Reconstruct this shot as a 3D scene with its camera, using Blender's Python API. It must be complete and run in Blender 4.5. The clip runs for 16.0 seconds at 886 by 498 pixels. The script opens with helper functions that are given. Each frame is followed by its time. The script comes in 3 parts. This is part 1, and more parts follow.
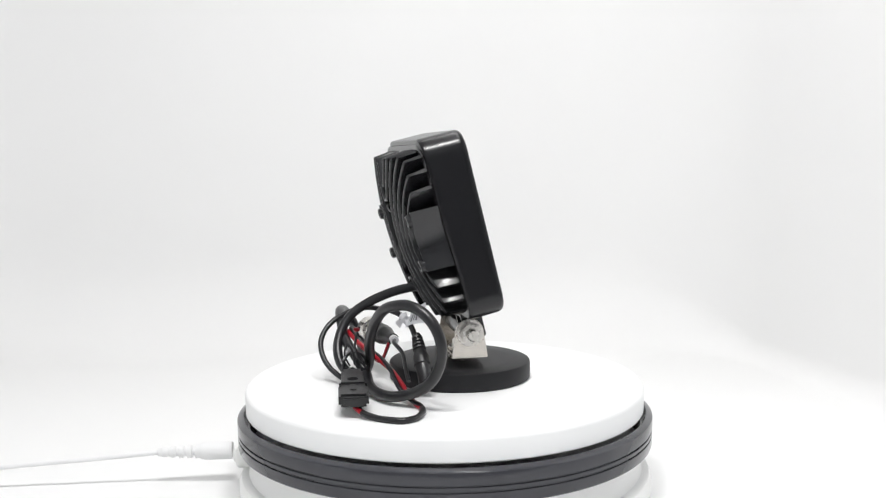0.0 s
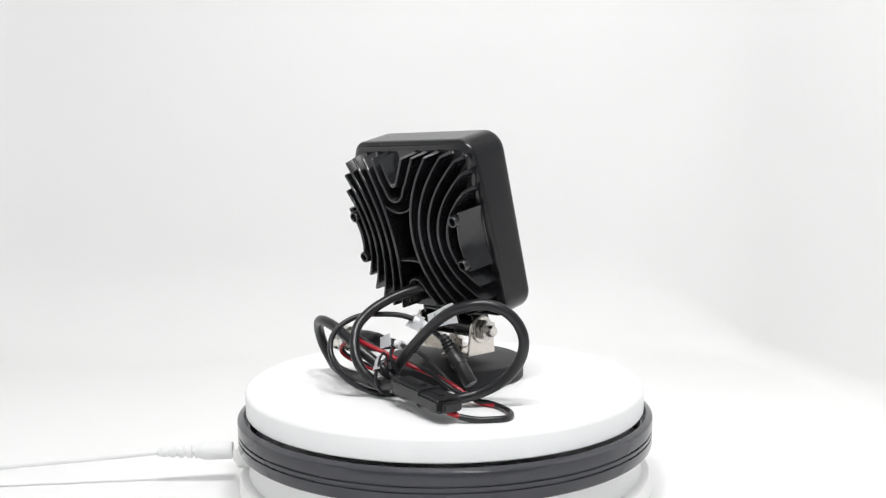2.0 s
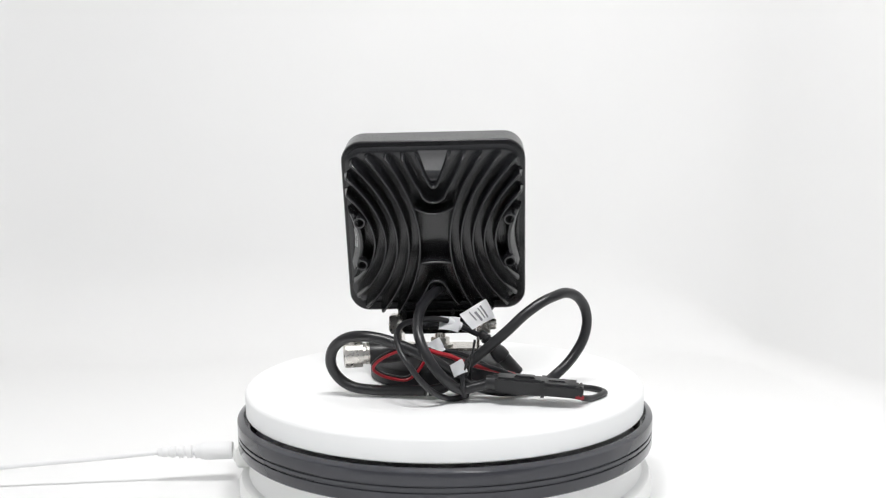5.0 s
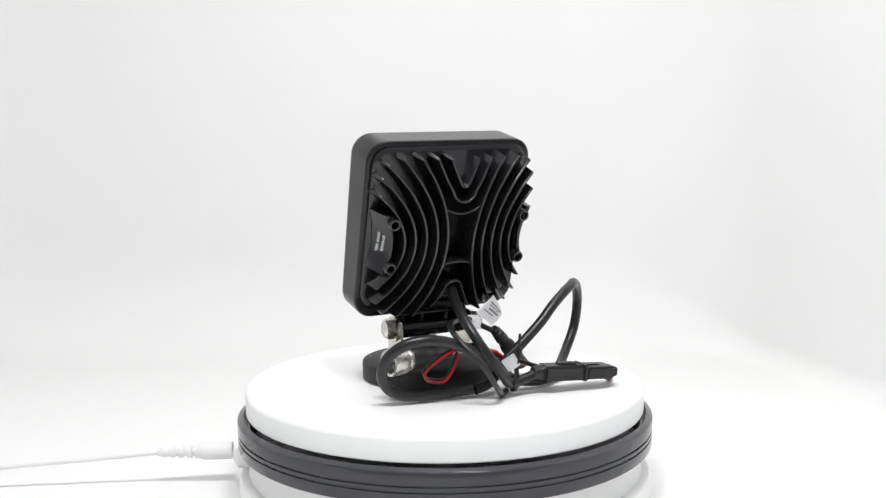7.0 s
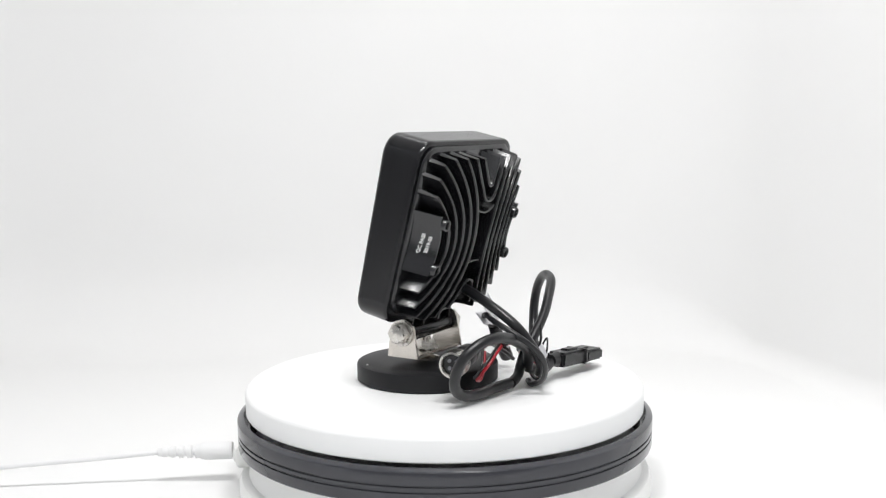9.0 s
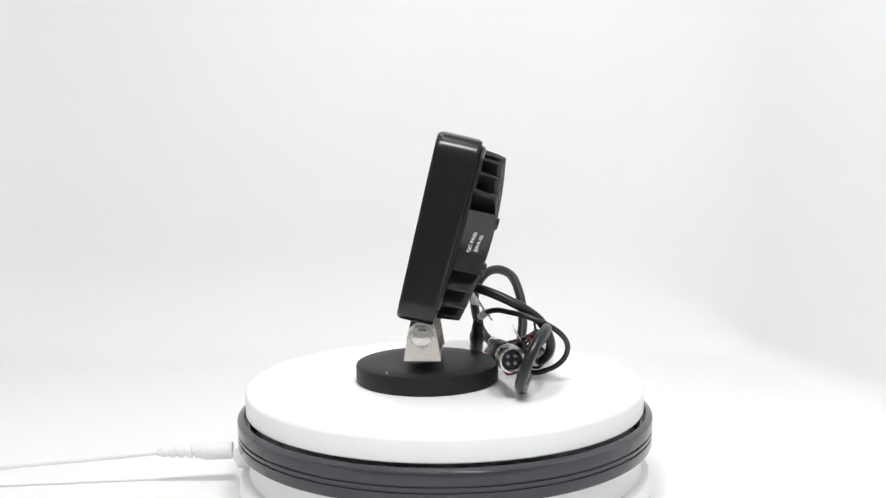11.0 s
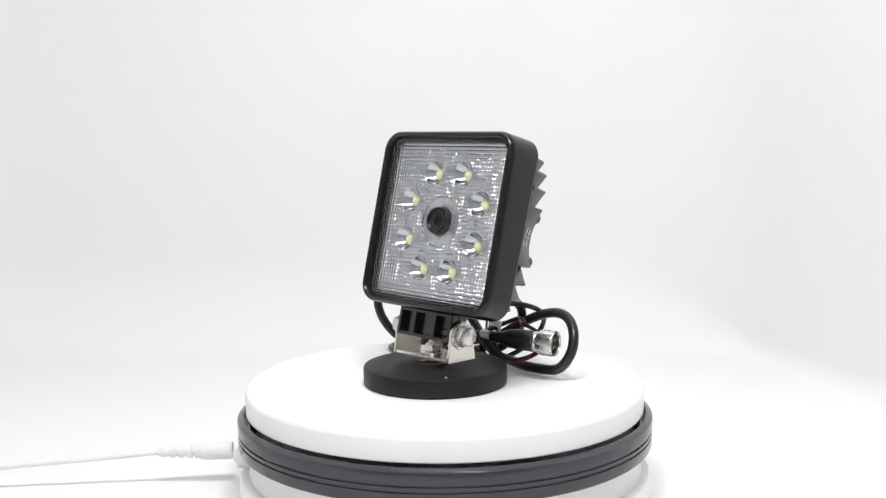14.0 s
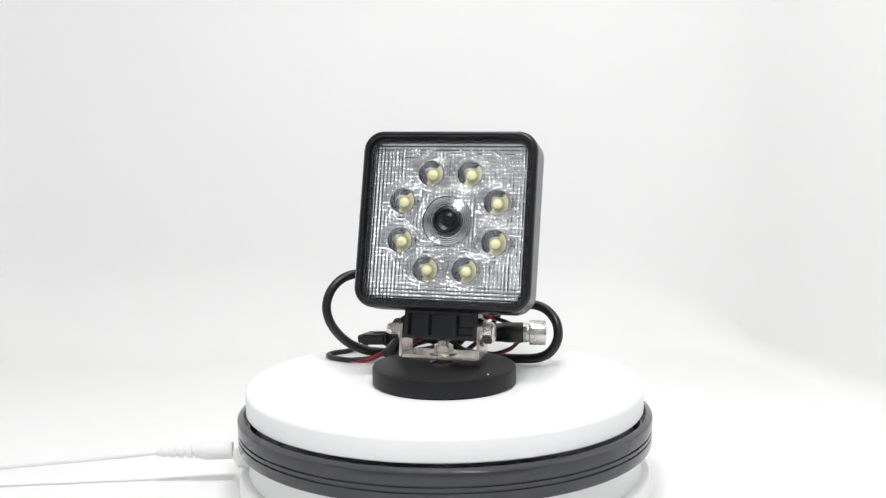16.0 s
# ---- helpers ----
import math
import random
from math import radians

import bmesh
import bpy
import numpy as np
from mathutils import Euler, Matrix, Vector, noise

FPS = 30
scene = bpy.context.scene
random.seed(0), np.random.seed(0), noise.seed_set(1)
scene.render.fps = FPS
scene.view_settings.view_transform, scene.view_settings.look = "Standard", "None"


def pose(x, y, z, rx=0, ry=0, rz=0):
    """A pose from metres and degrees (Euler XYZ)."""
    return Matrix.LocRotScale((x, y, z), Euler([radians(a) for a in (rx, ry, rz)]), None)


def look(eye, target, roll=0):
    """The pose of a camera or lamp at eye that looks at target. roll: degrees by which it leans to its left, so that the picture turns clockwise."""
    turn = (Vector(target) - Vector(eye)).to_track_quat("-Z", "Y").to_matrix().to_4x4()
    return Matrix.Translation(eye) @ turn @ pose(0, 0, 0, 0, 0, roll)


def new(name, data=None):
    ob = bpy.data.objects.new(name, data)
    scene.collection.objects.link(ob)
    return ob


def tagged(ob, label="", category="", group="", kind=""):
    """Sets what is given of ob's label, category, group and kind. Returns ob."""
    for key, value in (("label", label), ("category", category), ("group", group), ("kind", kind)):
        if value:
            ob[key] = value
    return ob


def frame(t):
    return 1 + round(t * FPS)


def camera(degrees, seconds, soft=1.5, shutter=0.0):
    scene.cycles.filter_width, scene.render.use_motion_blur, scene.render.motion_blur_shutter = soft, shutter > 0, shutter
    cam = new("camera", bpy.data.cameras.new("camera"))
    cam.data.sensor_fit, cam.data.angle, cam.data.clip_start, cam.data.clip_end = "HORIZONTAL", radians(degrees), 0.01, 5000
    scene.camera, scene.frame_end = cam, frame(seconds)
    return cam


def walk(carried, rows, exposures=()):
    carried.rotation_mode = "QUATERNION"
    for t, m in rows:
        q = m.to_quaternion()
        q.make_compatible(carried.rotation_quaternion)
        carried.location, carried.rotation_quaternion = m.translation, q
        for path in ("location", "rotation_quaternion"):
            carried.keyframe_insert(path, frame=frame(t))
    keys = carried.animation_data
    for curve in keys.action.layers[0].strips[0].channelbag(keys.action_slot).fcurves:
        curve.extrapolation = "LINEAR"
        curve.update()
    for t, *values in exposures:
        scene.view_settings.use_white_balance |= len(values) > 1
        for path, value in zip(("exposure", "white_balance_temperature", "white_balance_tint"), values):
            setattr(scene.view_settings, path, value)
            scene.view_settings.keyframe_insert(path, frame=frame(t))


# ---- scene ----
# ---------------------------------------------------------------- camera
EYE = Vector((0.0, -0.62206, 0.21658))
AIM = EYE + Vector((-0.00014, 0.99423, -0.10724))
cam = camera(47.857, 16.0, soft=1.25)
walk(cam, [(0.0, look(EYE, AIM, -0.589)), (16.0, look(EYE, AIM, -0.589))], exposures=[(0.0, 0.0), (16.0, 0.0)])

# ---------------------------------------------------------------- light
world = bpy.data.worlds.new("added_fill")
scene.world = world
world.use_nodes = True
world.node_tree.nodes["Background"].inputs[0].default_value = (0.90, 0.945, 1.0, 1)
world.node_tree.nodes["Background"].inputs[1].default_value = 0.06


def panel_lamp(name, size_x, size_y, watts, m, colour=(1, 1, 1)):
    data = bpy.data.lights.new(name, "AREA")
    data.shape, data.size, data.size_y, data.energy, data.color = "RECTANGLE", size_x, size_y, watts, colour
    ob = new(name, data)
    ob.matrix_world = m
    return ob


for x in (-0.10, 0.10):
    panel_lamp("tent_strip", 0.13, 0.06, 2.36, look((x, -0.36, 0.80), (x * 0.5, 0.0, 0.05)), (1.0, 0.99, 0.985))
# Added overhead fill with no seen source: lifts front faces and overall brightness.
panel_lamp("added_fill", 1.6, 1.2, 21.0, look((0.0, -0.60, 1.68), (0.0, -0.60, 0.0001)), (0.93, 0.965, 1.0))
# Added rear lamp, unseen: brightens the floor and the foot of the back sheet.
panel_lamp("added_rear_fill", 0.52, 0.06, 0.95, look((0.04, 0.12, 0.86), (0.0, 0.10, 0.0)), (1.0, 0.99, 0.985))

# ---------------------------------------------------------------- materials


def mat(name, colour, rough=0.5, metal=0.0, vary=0.08, scale=60.0, bump=0.0, bump_scale=400.0, spec=0.5, coat=0.0, wear=0.06):
    """A surface with two scales of variation in colour and roughness, and fine relief."""
    m = bpy.data.materials.new(name)
    m.use_nodes = True
    nt = m.node_tree
    b = nt.nodes["Principled BSDF"]
    b.inputs["Metallic"].default_value = metal
    b.inputs["Specular IOR Level"].default_value = spec
    b.inputs["Coat Weight"].default_value = coat
    co = nt.nodes.new("ShaderNodeTexCoord")
    big = nt.nodes.new("ShaderNodeTexNoise")
    big.inputs["Scale"].default_value, big.inputs["Detail"].default_value = scale, 5
    fine = nt.nodes.new("ShaderNodeTexNoise")
    fine.inputs["Scale"].default_value, fine.inputs["Detail"].default_value = bump_scale, 3
    for n in (big, fine):
        nt.links.new(co.outputs["Object"], n.inputs["Vector"])
    mix = nt.nodes.new("ShaderNodeMix")
    mix.data_type = "RGBA"
    mix.inputs["A"].default_value = (*[c * (1 - vary) for c in colour], 1)
    mix.inputs["B"].default_value = (*[min(1, c * (1 + vary)) for c in colour], 1)
    nt.links.new(big.outputs["Fac"], mix.inputs["Factor"])
    nt.links.new(mix.outputs["Result"], b.inputs["Base Color"])
    rr = nt.nodes.new("ShaderNodeMapRange")
    rr.inputs["To Min"].default_value, rr.inputs["To Max"].default_value = max(0.02, rough - wear), min(1, rough + wear)
    nt.links.new(fine.outputs["Fac"], rr.inputs["Value"])
    nt.links.new(rr.outputs["Result"], b.inputs["Roughness"])
    if bump:
        bp = nt.nodes.new("ShaderNodeBump")
        bp.inputs["Strength"].default_value, bp.inputs["Distance"].default_value = bump, 0.0002
        nt.links.new(fine.outputs["Fac"], bp.inputs["Height"])
        nt.links.new(bp.outputs["Normal"], b.inputs["Normal"])
    return m


def glass(name, ior=1.45, rough=0.03, colour=(1, 1, 1)):
    """Thin clear sheet: light goes straight through, and its gloss grows towards grazing."""
    m = bpy.data.materials.new(name)
    m.use_nodes = True
    nt = m.node_tree
    nt.nodes.remove(nt.nodes["Principled BSDF"])
    clear, gloss = nt.nodes.new("ShaderNodeBsdfTransparent"), nt.nodes.new("ShaderNodeBsdfGlossy")
    clear.inputs["Color"].default_value = (*colour, 1)
    gloss.inputs["Roughness"].default_value = rough
    lw, mix = nt.nodes.new("ShaderNodeLayerWeight"), nt.nodes.new("ShaderNodeMixShader")
    lw.inputs["Blend"].default_value = 0.5
    power, ramp = nt.nodes.new("ShaderNodeMath"), nt.nodes.new("ShaderNodeMath")
    power.operation, power.inputs[1].default_value = "POWER", 5.0
    ramp.operation, ramp.inputs[1].default_value, ramp.inputs[2].default_value = "MULTIPLY_ADD", 0.9, ((ior - 1) / (ior + 1)) ** 2
    nt.links.new(lw.outputs["Facing"], power.inputs[0])
    nt.links.new(power.outputs[0], ramp.inputs[0])
    nt.links.new(ramp.outputs[0], mix.inputs["Fac"])
    nt.links.new(clear.outputs[0], mix.inputs[1])
    nt.links.new(gloss.outputs[0], mix.inputs[2])
    nt.links.new(mix.outputs[0], nt.nodes["Material Output"].inputs["Surface"])
    return m


PAPER = mat("white_sheet", (0.86, 0.86, 0.857), 0.75, vary=0.012, scale=4, bump=0.05, bump_scale=300, spec=0.2)
ROOM = mat("added_room_grey", (0.62, 0.62, 0.62), 0.9, vary=0.05, scale=3)
DESK = mat("unseen_dark_grey", (0.12, 0.12, 0.125), 0.5, vary=0.1, scale=6)
PLATTER = mat("white_gloss_plastic", (0.9, 0.903, 0.9), 0.45, vary=0.015, scale=15, bump=0.03, spec=0.4)
BASE_WHITE = mat("white_moulded_plastic", (0.9, 0.9, 0.885), 0.45, vary=0.03, scale=20)
RING = mat("dark_grey_rubber", (0.042, 0.0425, 0.050), 0.14, vary=0.1, scale=50, bump=0.02, wear=0.02)
BLACK_COAT = mat("black_powder_coat", (0.006, 0.006, 0.0072), 0.24, vary=0.15, scale=80, spec=0.45, wear=0.03)
BLACK_CAST = mat("black_gloss_casting", (0.012, 0.0122, 0.0138), 0.2, vary=0.2, scale=90, bump=0.03, bump_scale=420, spec=0.65, wear=0.03)
RUBBER = mat("black_rubber", (0.011, 0.011, 0.0125), 0.5, vary=0.2, scale=70, bump=0.3, bump_scale=900, spec=0.3)
CABLE = mat("black_pvc_cable", (0.012, 0.012, 0.0135), 0.33, vary=0.15, scale=90, wear=0.02, bump=0.0, bump_scale=900)
CONNECTOR = mat("black_nylon_connector", (0.013, 0.013, 0.014), 0.38, vary=0.2, scale=120, bump=0.25, bump_scale=1200)
RED = mat("red_wire_insulation", (0.36, 0.008, 0.018), 0.35, vary=0.1, scale=100)
STEEL = mat("brushed_stainless_steel", (0.66, 0.62, 0.57), 0.24, metal=1.0, vary=0.1, scale=120, bump=0.25, bump_scale=800)
NICKEL = mat("nickel_plate", (0.66, 0.635, 0.60), 0.28, metal=1.0, vary=0.08, scale=150, bump=0.1)
CHROME = mat("vacuum_metallised_reflector", (0.54, 0.55, 0.57), 0.09, metal=1.0, vary=0.04, scale=100, wear=0.02)
PHOSPHOR = mat("yellow_phosphor", (0.95, 0.90, 0.52), 0.4, vary=0.1, scale=300)
LENS_BLACK = mat("lens_black", (0.005, 0.005, 0.006), 0.3, spec=0.3)
GLASS = glass("clear_polycarbonate")
PRINT = mat("white_print", (0.75, 0.75, 0.75), 0.6)
TAPE = mat("white_paper_tag", (0.88, 0.88, 0.9), 0.35, vary=0.06, scale=200, bump=0.2)
INK = mat("grey_print", (0.2, 0.2, 0.22), 0.6)
WHITE_PVC = mat("white_pvc", (0.82, 0.82, 0.82), 0.4, vary=0.02, scale=60)

# ---------------------------------------------------------------- mesh helpers


def link_mesh(name, bm, material, smooth=40):
    bmesh.ops.recalc_face_normals(bm, faces=bm.faces)
    me = bpy.data.meshes.new(name)
    bm.to_mesh(me)
    bm.free()
    me.materials.append(material)
    if smooth:
        me.polygons.foreach_set("use_smooth", [True] * len(me.polygons))
        me.set_sharp_from_angle(angle=radians(smooth))
    return new(name, me)


def part(name, bm, material, parent, label="", m=None, smooth=40):
    if m is not None:
        bm.transform(m)
    ob = link_mesh(name, bm, material, smooth)
    ob.parent = parent
    if label:
        ob["label"] = label
    return ob


def thing(name, m, label, category, group="", kind=""):
    ob = new(name)
    ob.empty_display_size = 0.02
    ob.matrix_world = m
    return tagged(ob, label, category, group, kind)


def loft(bm, rings, closed=True, cap_first=False, cap_last=False):
    """Joins rings of equally many points by quads."""
    rows = [[bm.verts.new(p) for p in ring] for ring in rings]
    n = len(rows[0])
    for a, b in zip(rows, rows[1:]):
        for i in range(n if closed else n - 1):
            j = (i + 1) % n
            bm.faces.new((a[i], a[j], b[j], b[i]))
    if cap_first:
        bm.faces.new(rows[0][::-1])
    if cap_last:
        bm.faces.new(rows[-1])
    return rows


def lathe(profile, n=96, axis="z", closed=True):
    """A turned body from (radius, height) pairs."""
    bm = bmesh.new()
    rings = []
    for r, h in profile:
        ring = []
        for i in range(n):
            a = 2 * math.pi * i / n
            c, s = max(r, 1e-5) * math.cos(a), max(r, 1e-5) * math.sin(a)
            ring.append({"z": (c, s, h), "y": (c, h, -s), "x": (h, c, s)}[axis])
        rings.append(ring)
    loft(bm, rings, True, closed and profile[0][0] > 0, closed and profile[-1][0] > 0)
    bmesh.ops.remove_doubles(bm, verts=bm.verts, dist=2e-5)
    return bm


def rounded_square(half_x, half_z, r, n=8):
    """Outline with round corners; extra points beside each corner keep the straight sides flat."""
    pts, e = [], 0.0012
    for cx, cz, a0 in ((1, 1, 0), (-1, 1, 90), (-1, -1, 180), (1, -1, 270)):
        arc = []
        for i in range(n + 1):
            a = radians(a0 + 90 * i / n)
            arc.append(Vector((cx * (half_x - r) + r * math.cos(a), cz * (half_z - r) + r * math.sin(a))))
        d0, d1 = Vector((math.sin(radians(a0)), -math.cos(radians(a0)))), Vector((-math.sin(radians(a0 + 90)), math.cos(radians(a0 + 90))))
        pts += [tuple(arc[0] + d0 * e), *[tuple(p) for p in arc], tuple(arc[-1] + d1 * e)]
    return pts


def box(sx, sy, sz, at=(0, 0, 0), bevel=0.0, segments=2):
    bm = bmesh.new()
    bmesh.ops.create_cube(bm, size=1, matrix=Matrix.LocRotScale(at, None, (sx, sy, sz)))
    if bevel:
        bmesh.ops.bevel(bm, geom=bm.edges[:], offset=bevel, segments=segments, affect="EDGES")
    return bm


def merge(*meshes):
    out = meshes[0]
    for bm in meshes[1:]:
        me = bpy.data.meshes.new("joined")
        bm.to_mesh(me)
        out.from_mesh(me)
        bm.free()
        bpy.data.meshes.remove(me)
    return out


def prism(outline, y0, y1, bevel=0.0):
    """An upright outline in x, z pulled from y0 to y1."""
    bm = bmesh.new()
    loft(bm, [[(x, y0, z) for x, z in outline], [(x, y1, z) for x, z in outline]], True, True, True)
    if bevel:
        edges = [e for e in bm.edges if abs(e.verts[0].co.y - e.verts[1].co.y) < 1e-7]
        bmesh.ops.bevel(bm, geom=edges, offset=bevel, segments=2, affect="EDGES")
    return bm


def hexagon(r, n=6, turn=0.0):
    return [(r * math.cos(2 * math.pi * i / n + turn), r * math.sin(2 * math.pi * i / n + turn)) for i in range(n)]


# ---------------------------------------------------------------- the place: light tent on a table
TOP = 0.067                 # upper face of the platter
SPEED = 15.145              # degrees a second
TURN = 100.6                # heading of the lamp at the start


def turned(m, t):
    return pose(0, 0, 0, 0, 0, SPEED * t) @ m


def sweep():
    """White sheet: table, back and both sides of the tent in one piece, rounded where it turns up."""
    plan = [(-0.62, -0.55 + 0.1 * i) for i in range(9)]                       # west side, going back
    for i in range(1, 13):
        a = radians(180 - 90 * i / 12)
        plan.append((-0.44 + 0.18 * math.cos(a), 0.27 + 0.18 * math.sin(a)))
    plan += [(-0.44 + 0.059 * i, 0.45) for i in range(1, 11)]
    for i in range(1, 15):
        a = radians(90 - 75 * i / 14)
        plan.append((0.158 + 0.155 * math.cos(a), 0.295 + 0.155 * math.sin(a)))
    ex, ey = plan[-1]
    plan += [(ex + 0.026 * i, ey - 0.1 * i) for i in range(1, 10)]           # east side, coming forward
    rows = []
    for k, (x, y) in enumerate(plan):
        a, b = plan[max(k - 1, 0)], plan[min(k + 1, len(plan) - 1)]
        d = Vector((b[0] - a[0], b[1] - a[1])).normalized()
        inward = Vector((d.y, -d.x))
        east = min(1.0, max(0.0, (k - 31) / 12))
        r = 0.10 * (1 - east) + 0.022 * east
        tall = 1.0 if y > 0.02 else 0.08                                   # the front of the tent is open
        line = [(0.0, 0.95), (0.0, 0.6), (0.0, 0.3)]
        line += [(r - r * math.cos(t), r - r * math.sin(t)) for t in [math.pi / 2 * i / 10 for i in range(11)]]
        line = [(o, z * tall) for o, z in line]
        rows.append([(x + inward.x * o, y + inward.y * o, z) for o, z in line])
    bm = bmesh.new()
    got = loft(bm, rows, closed=False)
    bm.faces.new([row[-1] for row in got])
    bmesh.ops.triangulate(bm, faces=[f for f in bm.faces if len(f.verts) > 4])
    ob = link_mesh("backdrop", bm, PAPER, 180)
    return tagged(ob, "seamless white paper sheet curving up behind the turntable", "backdrop", kind="structure")


sweep()
# Unseen table top, added dark so the black parts reflect less from the front.
tagged(link_mesh("ground", box(2.4, 2.2, 0.02, (0, -0.4, -0.014)), DESK, 0), "unseen dark grey table top under the light tent, added to darken reflections", "table top", kind="structure")
tagged(link_mesh("ceiling", box(1.1, 1.05, 0.01, (-0.13, -0.04, 0.957)), PAPER, 0), "white fabric top of the light tent", "ceiling", kind="structure")

# unseen walls and ceiling round the table, added to shape reflections and bounce fill
for name, size, at in (("wall_west", (0.04, 2.2, 1.72), (-1.22, -0.4, 0.856)), ("wall_east", (0.04, 2.2, 1.72), (1.22, -0.4, 0.856)),
                       ("wall_south", (2.48, 0.04, 1.72), (0, -1.52, 0.856)), ("wall_north", (2.48, 0.04, 1.72), (0, 0.72, 0.856)), ("room_ceiling", (2.48, 2.28, 0.04), (0, -0.4, 1.736))):
    tagged(link_mesh(name, box(*size, at), ROOM, 0), "plain light grey unseen wall, added to shape reflections" if "wall" in name else "plain light grey unseen ceiling, added to bounce light", "wall" if "wall" in name else "ceiling", kind="structure")


# ---------------------------------------------------------------- turntable
def turntable():
    t = thing("turntable", pose(0, 0, 0), "round white motorised display turntable with a dark rubber band", "turntable")
    body = lathe([(0.0, 0.0005), (0.127, 0.0005), (0.1295, 0.003), (0.1295, 0.009), (0.128, 0.0125), (0.1235, 0.0145), (0.1225, 0.017),
                  (0.1225, 0.031), (0.0, 0.031)], 160)
    part("base", body, BASE_WHITE, t, "white moulded plastic base")
    prof = [(0.1225, 0.0307), (0.1284, 0.0307), (0.1292, 0.0314), (0.1294, 0.0320), (0.1295, 0.0372), (0.1293, 0.0375), (0.1286, 0.0376), (0.1286, 0.0382), (0.1293, 0.0383),
            (0.1295, 0.0386), (0.1296, 0.0404), (0.1294, 0.0407), (0.1287, 0.0408), (0.1287, 0.0414), (0.1294, 0.0415), (0.1296, 0.0418), (0.1297, 0.0478), (0.1295, 0.0484),
            (0.1290, 0.0488), (0.1284, 0.0491), (0.1264, 0.0501), (0.1258, 0.0502), (0.1254, 0.0499), (0.1252, 0.0490), (0.1250, 0.0440), (0.1222, 0.0440), (0.1222, 0.0307)]
    bm = bmesh.new()
    n = 160
    loft(bm, [[(r * math.cos(2 * math.pi * i / n), r * math.sin(2 * math.pi * i / n), h) for i in range(n)] for r, h in prof])
    part("rubber_band", bm, RING, t, "dark grey grooved rubber band", smooth=25)
    # power socket in the side
    sock = merge(box(0.010, 0.016, 0.013, (-0.1265, 0, 0.0215), 0.0012), lathe([(0.0, -0.1335), (0.0042, -0.1335), (0.0046, -0.133), (0.0046, -0.128), (0, -0.128)], 24, "x"))
    for v in sock.verts:
        if v.co.x < -0.1325 or abs(v.co.z) < 0.006:
            v.co.z += 0.0215
    part("socket", sock, BASE_WHITE, t, m=pose(0, 0, 0, 0, 0, 4))
    plate = [(0.0, TOP - 0.0155), (0.1228, TOP - 0.0155), (0.1238, TOP - 0.0152), (0.1243, TOP - 0.0145)]
    for i in range(9):
        a = radians(10 * i + 5)
        plate.append((0.1205 + 0.004 * math.cos(a), TOP - 0.004 + 0.004 * math.sin(a)))
    plate += [(0.1195, TOP), (0.09, TOP), (0.05, TOP), (0.0, TOP)]
    disc = part("platter", lathe(plate, 160), PLATTER, t, "smooth glossy white rotating platter", smooth=30)
    return disc


DISC = turntable()

# ---------------------------------------------------------------- work lamp
BASE_POSE = pose(0.00986, 0.00509, TOP, 0, 0, TURN)
HEAD_POSE = BASE_POSE.inverted() @ pose(-0.02462, -0.00135, 0.15719, -13.5, 0.7, 102.5)     # middle of the rear bosses
CX, CZ = 0.0004, 0.0028                                                                              # the bezel's middle from it
BOLT = BASE_POSE.inverted() @ Vector((0.0111, 0.0054, 0.0998))                           # middle of the hinge bolt


def bezel_mesh():
    bm = bmesh.new()
    H = 0.0555
    rings = [(0.0058, -0.0150), (0.0016, -0.0150), (0.0006, -0.0153), (0.0, -0.0163), (0.0, -0.0174), (0.0, -0.0358), (0.0, -0.0370), (0.0003, -0.0385), (0.0010, -0.0397),
             (0.0020, -0.0403), (0.0032, -0.0402), (0.0040, -0.0394), (0.0043, -0.0382), (0.0046, -0.0366), (0.0066, -0.0362), (0.0068, -0.0310)]
    out = []
    for inset, y in rings:
        out.append([(x + CX, y - 0.0012 + 0.04 * z if y > -0.02 else y, z + CZ) for x, z in rounded_square(H - inset, H - inset, 0.0125 - inset * 0.9, 10)])
    loft(bm, out)
    return bm


def crest(x, z):
    """How far the ribs stand out at the back: a low arch over the height."""
    return 0.0083 - 0.0054 * (z / 0.05) ** 2 - 0.0054 * (x / 0.05) ** 2


def fin_mesh(path, base=-0.0130, tip=0.0, half0=0.0013, half1=0.0008, slant=0.0035):
    """A cast cooling rib along a path in x, z, with slanting ends and a rounded crest."""
    n = len(path)
    length = [0.0]
    for a, b in zip(path, path[1:]):
        length.append(length[-1] + math.dist(a, b))
    total = length[-1]

    def at(s):
        s = min(max(s, 0), total)
        for i in range(n - 1):
            if s <= length[i + 1] or i == n - 2:
                k = (s - length[i]) / max(1e-9, length[i + 1] - length[i])
                return Vector((path[i][0] + (path[i + 1][0] - path[i][0]) * k, path[i][1] + (path[i + 1][1] - path[i][1]) * k))
    bm = bmesh.new()
    rings = []
    m = 22
    for i in range(m):
        f = i / (m - 1)
        ring = []
        for side, h, w in ((-1, 0, half0), (-1, 0.94, half1), (-0.45, 1.0, half1), (0.45, 1.0, half1), (1, 0.94, half1), (1, 0, half0)):
            s0, s1 = slant * h, total - slant * h
            s = s0 + (s1 - s0) * f
            p, q0, q1 = at(s), at(s - 0.0006), at(s + 0.0006)
            d = (q1 - q0).normalized()
            nrm = Vector((-d.y, d.x))
            top = tip + crest(p.x, p.y)
            c = p + nrm * w * side
            ring.append((c.x, base + (top - base) * h, c.y))
        rings.append(ring)
    loft(bm, rings, True, True, True)
    return bm


